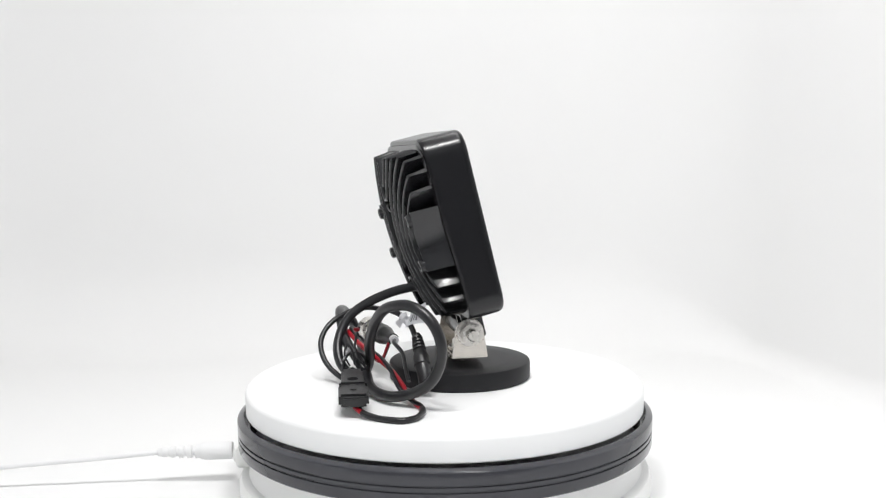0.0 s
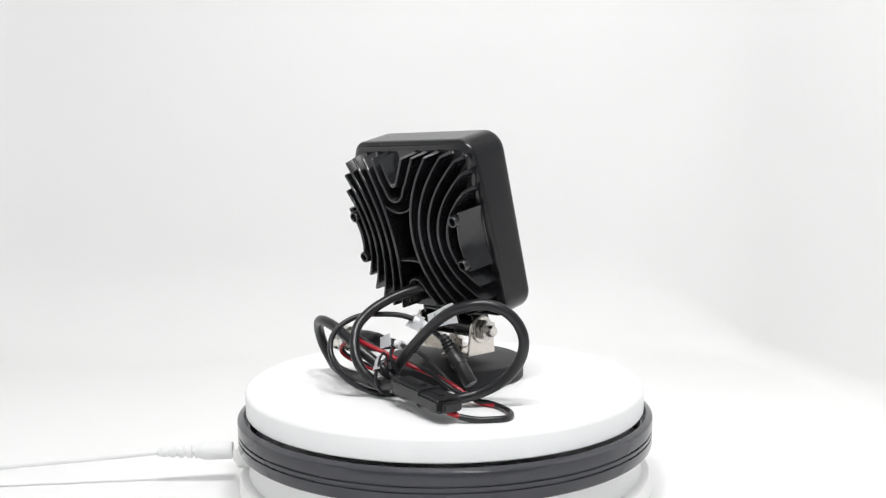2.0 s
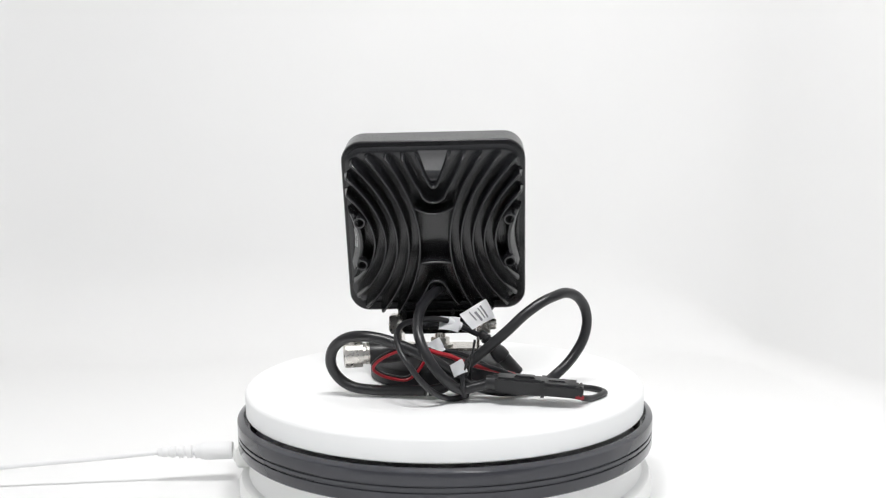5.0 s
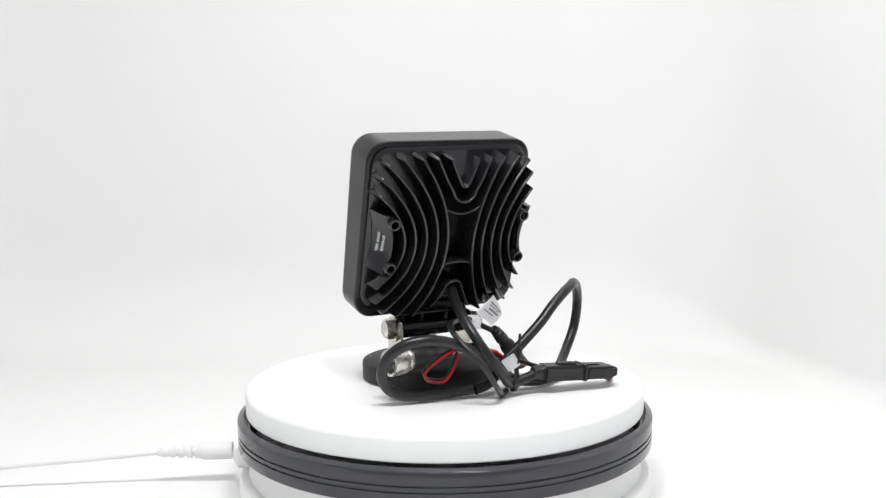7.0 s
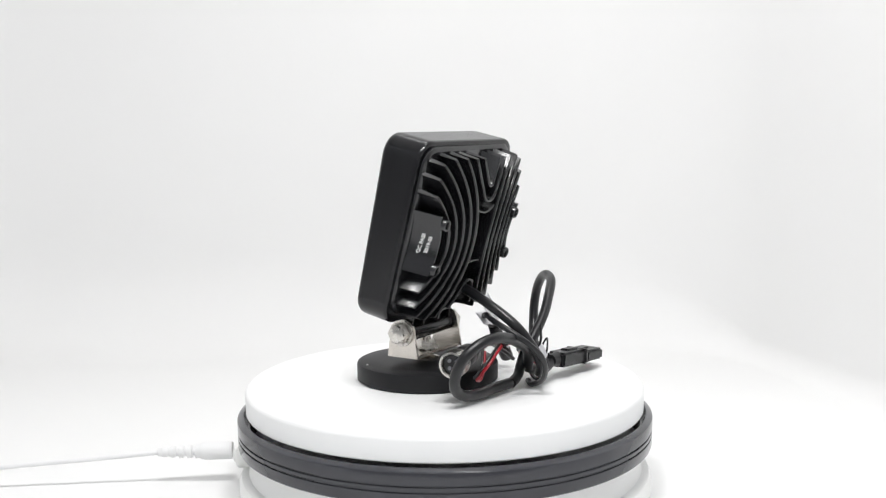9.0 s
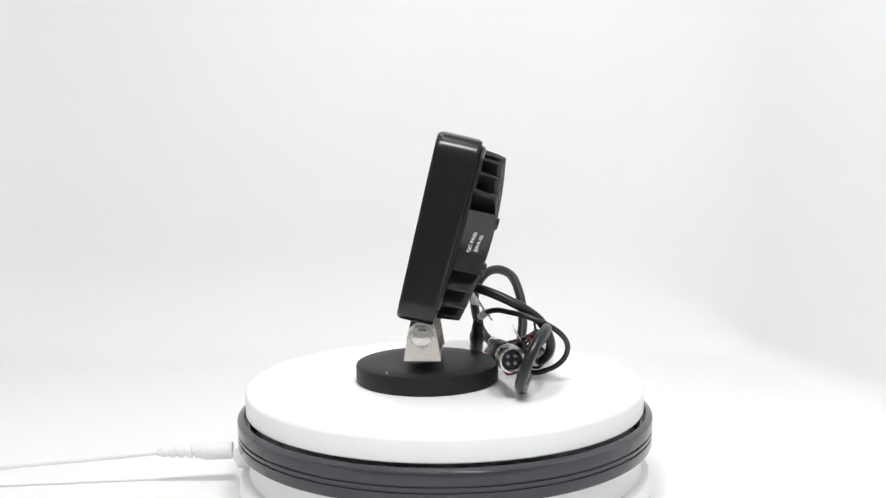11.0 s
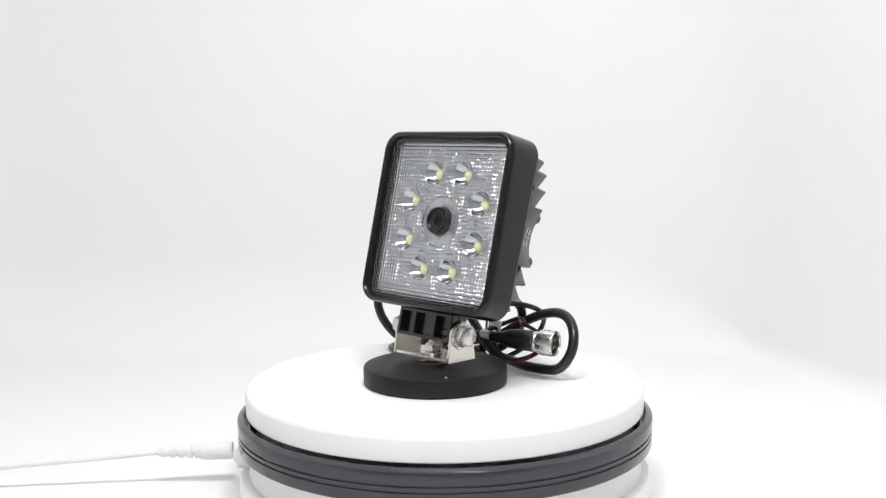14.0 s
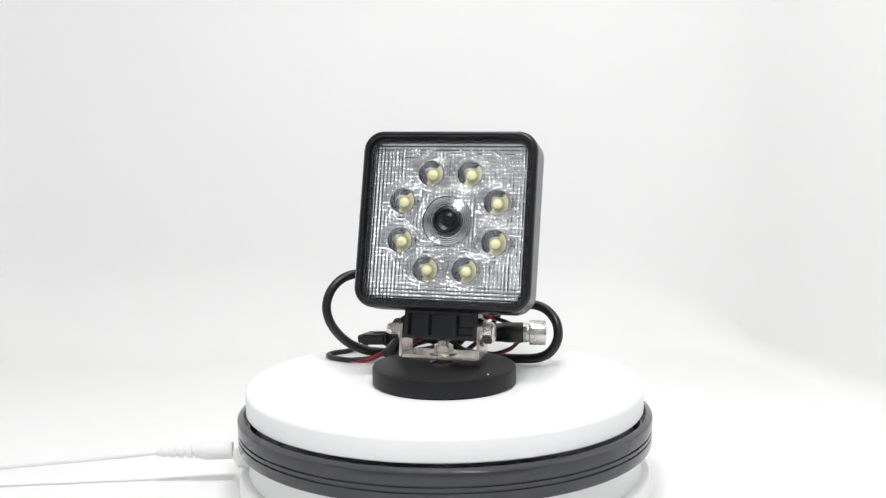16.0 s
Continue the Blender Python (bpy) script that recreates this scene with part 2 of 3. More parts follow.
def rib_path(mid, top_x, top_z, low_x, low_z, n=30):
    pts = []
    for i in range(n + 1):
        z = low_z + (top_z - low_z) * i / n
        if z >= 0:
            x = mid + (top_x - mid) * (z / top_z) ** 2.0
        else:
            x = mid + (low_x - mid) * (z / low_z) ** 2.0
        pts.append((x, z))
    return pts


def block_line(z):
    """Inner edge, crest edge and foot of the side block at a height."""
    xi = 0.0432 + 13.0 * z * z
    return xi, xi + 0.0022 + 0.0007 * math.exp(-((abs(z) - 0.0136) / 0.0050) ** 2), max(xi + 0.0046, 0.0508 + 0.0020 * (abs(z) / 0.0175) ** 2)


def block_top(s):
    return 0.0038


def work_lamp():
    lamp = thing("work_lamp", BASE_POSE, "square black LED work lamp with camera on a round magnetic foot", "work lamp")
    M = HEAD_POSE
    lean = Matrix.Identity(4)
    lean[1][2] = 0.05
    MS = M @ pose(0, -0.0026, 0, 0, 0, 1.3) @ lean       # the heat sink leans a little more than the rim
    part("bezel", bezel_mesh(), BLACK_COAT, lamp, "satin black square bezel with rounded corners", M, 35)
    # heat sink plate
    bm = bmesh.new()
    rings = []
    for inset, y in ((0.0, -0.0148), (0.0, -0.0132), (0.0012, -0.0124), (0.004, -0.0122)):
        rings.append([(x + CX, y, z + CZ + 0.0020) for x, z in rounded_square(0.0528 - inset, 0.0505 - inset, 0.011 - inset, 8)])
    loft(bm, rings, True, True, True)
    sink = part("heat_sink", bm, BLACK_CAST, lamp, "glossy black die-cast heat sink", MS)
    ribs = [(0.0090, 0.0288, 0.0522, 0.0246, -0.0494), (0.0156, 0.0402, 0.0518, 0.0350, -0.0490), (0.0226, 0.0496, 0.0486, 0.0446, -0.0458),
            (0.0295, 0.0528, 0.0406, 0.0498, -0.0388), (0.0362, 0.0532, 0.0306, 0.0510, -0.0288)]
    for s in (-1, 1):
        for mid, tx, tz, lx, lz in ribs:
            part("fin", fin_mesh([(s * x, z) for x, z in rib_path(mid, tx, tz, lx, lz)], slant=0.0014), BLACK_CAST, sink, m=MS, smooth=75)
        # hollowed side block between the bosses
        bm = bmesh.new()
        rings = []
        for i in range(17):
            z = -0.0170 + 0.036 * i / 16
            xi, xc, xo = block_line(z)
            y = block_top(s)
            rings.append([(s * xi, -0.0140, z), (s * xi, y - 0.0006, z), (s * (xi + 0.0006), y, z), (s * (xc - 0.0004), y, z), (s * (xc + 0.0002), y - 0.0008, z), (s * xo, -0.0140, z)])
        loft(bm, rings, True, True, True)
        part("side_block", bm, BLACK_CAST, sink, m=MS, smooth=50)
        for z in (-0.0136, 0.0136):
            boss = lathe([(0.0040, -0.015), (0.0037, -0.0008), (0.0033, 0.0), (0.0025, 0.0001), (0.0021, -0.0004), (0.0018, -0.006), (0.0, -0.006)], 28, "y")
            part("screw_boss", boss, BLACK_CAST, sink, m=MS @ pose(s * 0.0446, 0.0062 - 0.01 * z, z))
    # rounded ribs at head and foot of the middle, and the two cross webs
    u_top = [(-0.0186, 0.0522), (-0.0146, 0.0440), (-0.0104, 0.0355)]
    u_top += [(0.0078 * math.cos(a), 0.0325 + 0.0075 * math.sin(a)) for a in [math.pi + math.pi * i / 12 for i in range(13)]]
    u_top += [(0.0104, 0.0355), (0.0146, 0.0440), (0.0186, 0.0522)]
    v_top = [(-0.0098, 0.0522), (-0.0066, 0.0445), (-0.0038, 0.0385)]
    v_top += [(0.0028 * math.cos(a), 0.0368 + 0.0028 * math.sin(a)) for a in [math.pi + math.pi * i / 8 for i in range(9)]]
    v_top += [(0.0038, 0.0385), (0.0066, 0.0445), (0.0098, 0.0522)]
    part("fin", fin_mesh(v_top, slant=0.0014), BLACK_CAST, sink, m=MS, smooth=75)
    part("fin", fin_mesh(u_top, slant=0.0014), BLACK_CAST, sink, m=MS, smooth=75)
    u_low = [(-0.0150, -0.0455), (-0.0098, -0.0380), (-0.0066, -0.0315)]
    u_low += [(0.0056 * math.cos(a), -0.0302 + 0.0050 * math.sin(a)) for a in [math.pi - math.pi * i / 10 for i in range(11)]]
    u_low += [(0.0066, -0.0315), (0.0098, -0.0380), (0.0150, -0.0455)]
    part("fin", fin_mesh(u_low), BLACK_CAST, sink, m=MS, smooth=75)
    bm = bmesh.new()
    ramp = [(0.0090, 0.0528, -0.0122), (0.0074, 0.0475, -0.0080), (0.0058, 0.0430, -0.0038), (0.0048, 0.0412, -0.0024), (0.0034, 0.0385, -0.0018), (0.0014, 0.0362, -0.0018)]
    loft(bm, [[(-w, -0.0135, z), (-w, y, z), (w, y, z), (w, -0.0135, z)] for w, z, y in ramp], True, True, True)
    part("wedge", bm, BLACK_CAST, sink, m=MS, smooth=30)
    for a, b, dip in ((0.0214, 0.0104, -0.0036), (-0.0142, 0.0098, 0.0012)):
        web = [(b * k * 1.12, a + dip * (1 - k * k)) for k in [-1 + i / 8 for i in range(17)]]
        part("web", fin_mesh(web, slant=0.0, tip=-0.0016, half0=0.0010), BLACK_CAST, sink, m=MS, smooth=75)
    gland = lathe([(0.0062, -0.013), (0.0060, -0.004), (0.0054, -0.001), (0.0046, 0.0), (0.0, 0.0)], 28, "y")
    part("cable_gland", gland, RUBBER, lamp, "black rubber cable gland", MS @ pose(0, -0.001, -0.0325))
    # printed inspection mark on the hollow side
    for text, low in (("QC PASS", 0.52), ("2019-05", 0.28)):
        cu = bpy.data.curves.new("inspection_mark", "FONT")
        cu.body, cu.size, cu.extrude, cu.align_x, cu.align_y = text, 0.0031, 0.00005, "CENTER", "CENTER"
        cu.offset = 0.00006
        tmp = bpy.data.objects.new("text_tmp", cu)
        me = bpy.data.meshes.new_from_object(tmp)
        bpy.data.objects.remove(tmp)
        bm = bmesh.new()
        bm.from_mesh(me)
        bpy.data.meshes.remove(me)
        for v in bm.verts:          # baseline runs up the hollow, letters stand towards the front
            s, h = v.co.x, v.co.y
            z = 0.0006 + s
            xi, xc, xo = block_line(z)
            f, y0 = low + h / 0.019 - 7.0 * s, block_top(1)
            v.co = Vector((xc + 0.0002 + (xo - xc) * f + 0.00025 + v.co.z, y0 - 0.0008 + (-0.0132 - y0) * f , z))
        part("inspection_mark", bm, PRINT, sink, "white printed inspection mark", MS, 0)
    # front: faceted reflector, eight LED cups, camera eye, cover
    leds = [(CX + 0.0326 * math.cos(radians(22.5 + 45 * k)), CZ + 0.0326 * math.sin(radians(22.5 + 45 * k))) for k in range(8)]
    tri = lambda a: abs((a % 1.0) - 0.5) * 2
    n, half = 400, 0.0490
    step = 2 * half / n
    grid = {}
    bm = bmesh.new()
    for i in range(n + 1):
        for j in range(n + 1):
            x, z = CX - half + i * step, CZ - half + j * step
            near = min(math.dist((x, z), p) for p in leds)
            mid = math.dist((x, z), (CX, CZ))
            if near < 0.0080 or mid < 0.0090:
                continue
            px, pz = (x / 0.0024) % 1.0 - 0.5, (z / 0.0024) % 1.0 - 0.5
            cell = noise.cell(Vector((math.floor(x / 0.0024), math.floor(z / 0.0024), 0)))
            h = 0.00115 * (0.95 + 0.1 * cell) * (1 - 2 * (px * px + pz * pz))
            if near < 0.0130:
                h = 0.0005 * tri(near / 0.00125) + 0.5 * h
            if mid < 0.0158:
                h = 0.0005 * tri(mid / 0.00125)
            grid[i, j] = bm.verts.new((x, -0.0320 - h, z))
    for i in range(n):
        for j in range(n):
            q = [grid.get(k) for k in ((i, j), (i + 1, j), (i + 1, j + 1), (i, j + 1))]
            if all(q):
                bm.faces.new(q)
    part("reflector", bm, CHROME, lamp, "silver faceted reflector panel", M, 60)
    for x, z in leds:
        at = M @ pose(x, -0.0018, z)
        bowl = [(2 * math.sqrt(0.0025 * d), -0.0243 - d) for d in (0.0010, 0.0016, 0.0024, 0.0034, 0.0046, 0.0056, 0.0062)]
        cup = lathe([(0.0088, -0.0300), (0.0084, -0.0306), (0.0080, -0.0306)] + bowl[::-1] + [(0.0033, -0.0250)], 36, "y", False)
        c = part("led_cup", cup, CHROME, lamp, "silver LED reflector cup", at)
        part("led_chip", lathe([(0.0, -0.0272), (0.0007, -0.0272), (0.0009, -0.0269), (0.0022, -0.0267), (0.0029, -0.0261), (0.0032, -0.0252), (0.0034, -0.0250), (0.0034, -0.0244), (0.0, -0.0244)], 24, "y"), PHOSPHOR, c, "yellow LED chip", at)
        dome = part("led_lens", lathe([(0.0, -0.0305), (0.0078, -0.0305), (0.0081, -0.0303)], 36, "y", False), GLASS, c, "clear flat-faced LED lens", at, 30)
        dome.visible_shadow = False
    eye = part("camera_eye", lathe([(0.0087, -0.0255), (0.0086, -0.0395), (0.0082, -0.0406), (0.0073, -0.0410), (0.0065, -0.0405), (0.0058, -0.0392), (0.0036, -0.0384),
                                    (0.0034, -0.0372), (0.0, -0.0372)], 40, "y"), LENS_BLACK, lamp, "round black camera lens barrel", M @ pose(CX, 0.0040, CZ))
    part("camera_glass", lathe([(0.0, -0.0421), (0.0024, -0.0418), (0.0046, -0.0411), (0.0062, -0.0401)], 32, "y", False), glass("lens_glass", 1.4, 0.12), eye, "domed camera glass",
         M @ pose(CX, 0.0040, CZ)).visible_shadow = False
    # clear cover with a round hole for the camera
    cover = bmesh.new()
    rim = rounded_square(0.0503, 0.0503, 0.0080, 6)
    hole = [(0.0089 * x / math.hypot(x, z), 0.0089 * z / math.hypot(x, z)) for x, z in rim]
    loft(cover, [[(x + CX, -0.0372, z + CZ) for x, z in rim], [(x + CX, -0.0372, z + CZ) for x, z in hole]])
    cov = part("cover", cover, GLASS, lamp, "clear polycarbonate cover", M, 0)
    cov.visible_shadow = False
    # hinge lug under the bezel, with pockets
    lug = merge(box(0.0466, 0.0016, 0.0160, (0, -0.0266, -0.0606), 0.0003), box(0.0450, 0.0128, 0.0016, (0, -0.0250, -0.0538), 0.0003),
                *[box(0.0028, 0.0130, 0.0166, (x, -0.0250, -0.0607), 0.0005) for x in (-0.0219, -0.0090, 0.0086, 0.0219)],
                box(0.0450, 0.0128, 0.0020, (0, -0.0250, -0.0688), 0.0004))
    part("hinge_lug", lug, BLACK_CAST, lamp, "black ribbed hinge lug", M)
    barrel = lathe([(0.0, -0.0228), (0.0052, -0.0228), (0.0056, -0.0224), (0.0056, 0.0224), (0.0052, 0.0228), (0.0, 0.0228)], 32, "x")
    part("hinge_barrel", barrel, BLACK_CAST, lamp, m=Matrix.Translation(BOLT))
    # bracket: bent strip of steel
    bz = BOLT.z
    inner, th, low = 0.0238, 0.0018, 0.0172
    floor_plate = box(2 * inner + 2 * th - 0.003, 0.0215, th, (0, 0, -bz + low + th / 2), 0.0005)
    br = part("bracket", floor_plate, STEEL, lamp, "bent stainless steel U bracket", Matrix.Translation(BOLT))
    for s in (-1, 1):
        side = [(-0.0112, -bz + low + 0.0009), (-0.0110, -bz + low), (0.0110, -bz + low), (0.0112, -bz + low + 0.0009)]
        side += [(0.0088 * math.cos(radians(a)), 0.0088 * math.sin(radians(a))) for a in range(10, 171, 10)]
        bm = prism(side, -th / 2, th / 2, 0.0003)
        part("side_plate", bm, STEEL, br, m=Matrix.Translation(BOLT) @ pose(s * (inner + th / 2), 0, 0, 0, 0, 90))
        washer = lathe([(0.0035, 0.0), (0.0082, 0.0), (0.0084, 0.0005), (0.0082, 0.0012), (0.0035, 0.0012)], 32, "x")
        part("washer", washer, NICKEL, lamp, m=Matrix.Translation(BOLT) @ pose(s * (inner + th) - (0.0012 if s < 0 else 0), 0, 0))
    head = prism(hexagon(0.0070), 0.0, 0.0050, 0.0006)
    part("hinge_bolt", merge(head, lathe([(0.0, 0.0049), (0.0052, 0.0050), (0.0056, 0.0054), (0.0050, 0.0059), (0.0, 0.0060)], 28, "y")), NICKEL, lamp, "hexagon bolt head",
                Matrix.Translation(BOLT) @ pose(inner + th + 0.0012, 0, 0, 0, 0, -90))
    nut = merge(prism(hexagon(0.0068, turn=0.3), 0.0, 0.0056, 0.0006), lathe([(0.0, 0.0), (0.0036, 0.0), (0.0036, 0.0085), (0.0030, 0.0095), (0.0, 0.0095)], 24, "y"))
    part("hinge_nut", nut, NICKEL, lamp, "hexagon lock nut", Matrix.Translation(BOLT) @ pose(-inner - th - 0.0012, 0, 0, 0, 0, 90))
    # foot
    foot = lathe([(0.0, 0.0), (0.0435, 0.0), (0.0447, 0.0008), (0.0448, 0.0100), (0.0443, 0.0112), (0.0430, 0.0118), (0.030, 0.0122), (0.0, 0.0122)], 120)
    part("magnet_foot", foot, RUBBER, lamp, "matt black rubber-coated round magnet", smooth=30)
    speck = bmesh.new()
    bmesh.ops.create_icosphere(speck, subdivisions=2, radius=0.0006, matrix=Matrix.Translation(BASE_POSE.inverted() @ Vector((0.0255, 0.0425, TOP + 0.0119))))
    part("paint_speck", speck, PRINT, lamp, "tiny white speck on the foot")
    spot = Vector((BOLT.x, BOLT.y, 0))
    stud = lathe([(0.0, 0.012), (0.0085, 0.0121), (0.0085, 0.0134), (0.0055, 0.0142), (0.0038, 0.0155), (0.0034, 0.0262), (0.0030, 0.0274), (0.0, 0.0275)], 28)
    part("stud", stud, STEEL, lamp, m=Matrix.Translation(spot))
    bm = lathe([(0.0040, 0.0191), (0.0084, 0.0191), (0.0086, 0.0195), (0.0084, 0.0200), (0.0040, 0.0200)], 32)
    part("toothed_washer", bm, NICKEL, lamp, m=Matrix.Translation(spot))
    bm = prism(hexagon(0.0061), 0.0, 0.0044, 0.0005)
    part("stud_nut", bm, NICKEL, lamp, m=Matrix.Translation(spot + Vector((0, 0, 0.0200))) @ pose(0, 0, 0, 90, 0, 10))
    return lamp


LAMP = work_lamp()

# ---------------------------------------------------------------- wiring on the platter
HARNESS_POSE = pose(-0.050, -0.015, TOP)


def mm(*rows):
    """Knots in millimetres over the platter, into metres in the harness's space."""
    shift = Vector((-0.050, -0.015, 0))
    return [Vector(r) / 1000 - shift for r in rows]


def spline(knots, steps=7):
    """A smooth line through the knots."""
    pts = [2 * knots[0] - knots[1], *knots, 2 * knots[-1] - knots[-2]]
    out = []
    for p0, p1, p2, p3 in zip(pts, pts[1:], pts[2:], pts[3:]):
        for k in range(steps):
            u = k / steps
            out.append(0.5 * (2 * p1 + (p2 - p0) * u + (2 * p0 - 5 * p1 + 4 * p2 - p3) * u * u + (3 * p1 - p0 - 3 * p2 + p3) * u ** 3))
    out.append(knots[-1].copy())
    return out


def tube(line, radius, sides=14, profile=None):
    """A round cord along a line; profile(k) scales the radius."""
    bm = bmesh.new()
    rings = []
    side = None
    for i, p in enumerate(line):
        d = (line[min(i + 1, len(line) - 1)] - line[max(i - 1, 0)]).normalized()
        if side is None:
            side = d.orthogonal().normalized()
        side = (side - d * side.dot(d)).normalized()
        up = d.cross(side)
        r = radius * (profile(i / (len(line) - 1)) if profile else 1)
        rings.append([p + r * (math.cos(2 * math.pi * k / sides) * side + math.sin(2 * math.pi * k / sides) * up) for k in range(sides)])
    loft(bm, rings, True, True, True)
    return bm


def along(a, b, up=(0, 0, 1)):
    """A pose at a with y towards b and z as near to up as can be."""
    y = (b - a).normalized()
    x = y.cross(Vector(up)).normalized()
    z = x.cross(y)
    return Matrix.Translation(a) @ Matrix((x, y, z)).transposed().to_4x4()


def tag_mesh(w, h, fold, n=8):
    """A thin paper flag with a soft bend."""
    bm = bmesh.new()
    rows = []
    for j in range(n + 1):
        v = j / n
        rows.append([((u - 0.5) * w, fold * (math.sin(3.0 * u + 1.5 * v) - 0.6), (v - 0.5) * h) for u in (i / n for i in range(n + 1))])
    loft(bm, rows, closed=False)
    bmesh.ops.solidify(bm, geom=bm.faces[:], thickness=0.00025)
    return bm


def tag_print(w, h, fold, bars):
    """Grey strokes on both faces of a flag, each from u0 to u1 and v0 to v1 of it."""
    bm = bmesh.new()
    for lift in (-0.0004, 0.0004):
        for u0, u1, v0, v1 in bars:
            rows = []
            for v in (v0, (v0 + v1) / 2, v1):
                rows.append([((u - 0.5) * w, fold * (math.sin(3.0 * u + 1.5 * v) - 0.6) + lift, (v - 0.5) * h) for u in (u0, (u0 + u1) / 2, u1)])
            loft(bm, rows, closed=False)
    return bm


def wiring_harness():
    h = thing("wiring_harness", HARNESS_POSE, "coiled black cables with connectors and red wires tied in a bundle", "cable bundle")
    lead = mm((-15.1, -1.0, 59.7), (-28.3, 1.8, 56.6), (-39.6, 3.1, 52.5), (-50.7, 2.6, 47.0), (-59.7, 0.1, 40.1), (-64.5, -4.4, 31.8), (-66.3, -10.7, 22.6), (-64.0, -17.1, 14.5), (-58.2, -23.4, 8.4), (-55.9, -33.2, 9.9), (-54.2, -42.1, 12.5))
    part("lamp_lead", tube(spline(lead), 0.0030), CABLE, h, "thick black lamp cable")
    ext = mm((-52.3, -3.5, 4.6), (-49.5, -12.9, 7.1), (-46.8, -19.5, 13.0), (-45.1, -26.1, 20.3), (-44.5, -37.0, 29.9), (-42.1, -48.5, 40.1), (-38.2, -57.9, 49.2), (-33.3, -66.9, 55.8), (-27.5, -73.8, 58.9), (-19.8, -79.4, 59.9), (-11.6, -84.9, 56.8), (-4.8, -88.9, 49.2), (-1.4, -90.0, 38.6), (-2.8, -87.0, 26.9), (-8.6, -79.8, 15.7), (-18.2, -71.8, 8.6), (-29.9, -64.8, 5.1), (-39.7, -51.1, 4.1), (-44.9, -37.5, 5.6), (-47.4, -26.0, 9.4))
    part("extension_cable", tube(spline(ext), 0.0031), CABLE, h, "thick black extension cable in a wide loop")
    coil = mm((-48.2, -24.6, 9.8), (-55.2, -15.9, 18.9), (-61.3, -7.2, 26.0), (-64.6, 4.4, 32.0), (-67.0, 17.1, 37.0), (-68.5, 29.9, 39.1), (-67.0, 41.7, 37.0), (-63.5, 50.7, 29.9), (-59.7, 53.7, 19.9), (-56.5, 49.9, 10.8), (-56.0, 41.0, 5.8), (-54.5, 28.2, 4.3), (-51.9, 14.5, 4.2), (-52.4, -2.1, 5.0))
    part("cable_coil", tube(spline(coil), 0.0032), CABLE, h, "thick black cable lying in a coil")
    thin = mm((-17.5, -26.2, 32.3), (-20.9, -15.8, 37.7), (-27.0, -7.9, 42.2), (-34.5, -1.8, 44.4), (-42.1, 4.6, 44.5), (-49.9, 10.1, 44.2), (-58.5, 12.1, 42.1), (-67.6, 10.8, 38.1), (-74.5, 6.5, 32.4), (-77.8, 0.5, 25.5), (-77.0, -4.6, 18.2), (-72.9, -9.3, 11.3), (-65.5, -14.4, 5.6), (-55.8, -18.5, 1.8), (-48.4, -24.3, 1.9))
    thin_line = spline(thin)
    part("thin_lead", tube(thin_line, 0.0017, 12), CABLE, h, "thin black two-core cable")
    part("cable_sleeve", tube(thin_line[7:14], 0.0025, 12), TAPE, h, "silver sleeve")
    pair = mm((-56.0, 9.1, 29.7), (-58.2, 3.1, 31.3), (-58.9, -2.9, 30.7), (-52.9, -13.4, 26.1), (-44.6, -21.4, 21.2), (-36.8, -30.5, 17.0), (-31.1, -40.7, 13.5), (-27.0, -50.6, 9.5), (-22.5, -60.0, 5.2), (-17.0, -68.5, 1.7), (-12.5, -78.6, 1.7), (-12.5, -88.6, 1.7), (-15.5, -97.8, 1.7), (-21.9, -102.8, 1.7), (-28.9, -101.4, 1.7), (-36.5, -97.4, 1.7), (-44.1, -93.1, 3.2), (-48.8, -87.2, 5.2))
    wire = spline(pair)
    off = []
    for i, p in enumerate(wire):
        d = (wire[min(i + 1, len(wire) - 1)] - wire[max(i - 1, 0)]).normalized()
        s = d.cross(Vector((0, 0, 1))).normalized()
        a = i * 0.11 + 0.6
        w = 0.0012 * min(1.0, max(0.0, abs(i - 92) - 20) / 6)         # red hides in the sheath round the bend
        off.append(w * (math.cos(a) * s + abs(math.sin(a)) * Vector((0, 0, 1))))
    part("red_wire", tube([p - o + Vector((0, 0, o.length)) for p, o in zip(wire, off)], 0.0014, 10), RED, h, "thin red wire")
    part("black_wire", tube([p + o for p, o in zip(wire, off)], 0.0014, 10), CABLE, h, "thin black wire")
    cuff = wire[70:114]
    part("wire_sheath", tube(cuff, 0.0018, 12), CABLE, h)
    loop = mm((-55.7, 9.5, 29.7), (-58.6, 17.6, 26.8), (-60.0, 24.2, 23.0), (-58.0, 28.2, 18.0), (-53.1, 26.2, 13.5), (-47.3, 22.2, 10.2), (-42.1, 12.7, 8.1), (-38.7, 6.0, 13.5), (-35.4, 1.2, 22.6))
    loop_line = spline(loop)
    part("red_wire", tube(loop_line, 0.0009, 8), RED, h, "thin red wire")
    part("black_wire", tube([p + Vector((0.0012, 0.0005, 0.0014)) for p in loop_line], 0.0009, 8), CABLE, h)
    # round screw plug
    a, b = mm((-34.0, 9.9, 24.4))[0], mm((-51.7, 48.0, 24.0))[0]
    m = along(a, b)
    body = lathe([(0.0, -0.004), (0.0034, -0.004), (0.0036, 0.0), (0.0042, 0.004), (0.0056, 0.008), (0.0062, 0.0105), (0.0060, 0.0112), (0.0062, 0.0119), (0.0060, 0.0126), (0.0063, 0.0133), (0.0062, 0.014),
                  (0.0066, 0.0148), (0.0067, 0.0270), (0.0062, 0.0278), (0.0, 0.0278)], 32, "y")
    plug = part("round_plug", body, CONNECTOR, h, "black round screw plug", m)
    n = 60
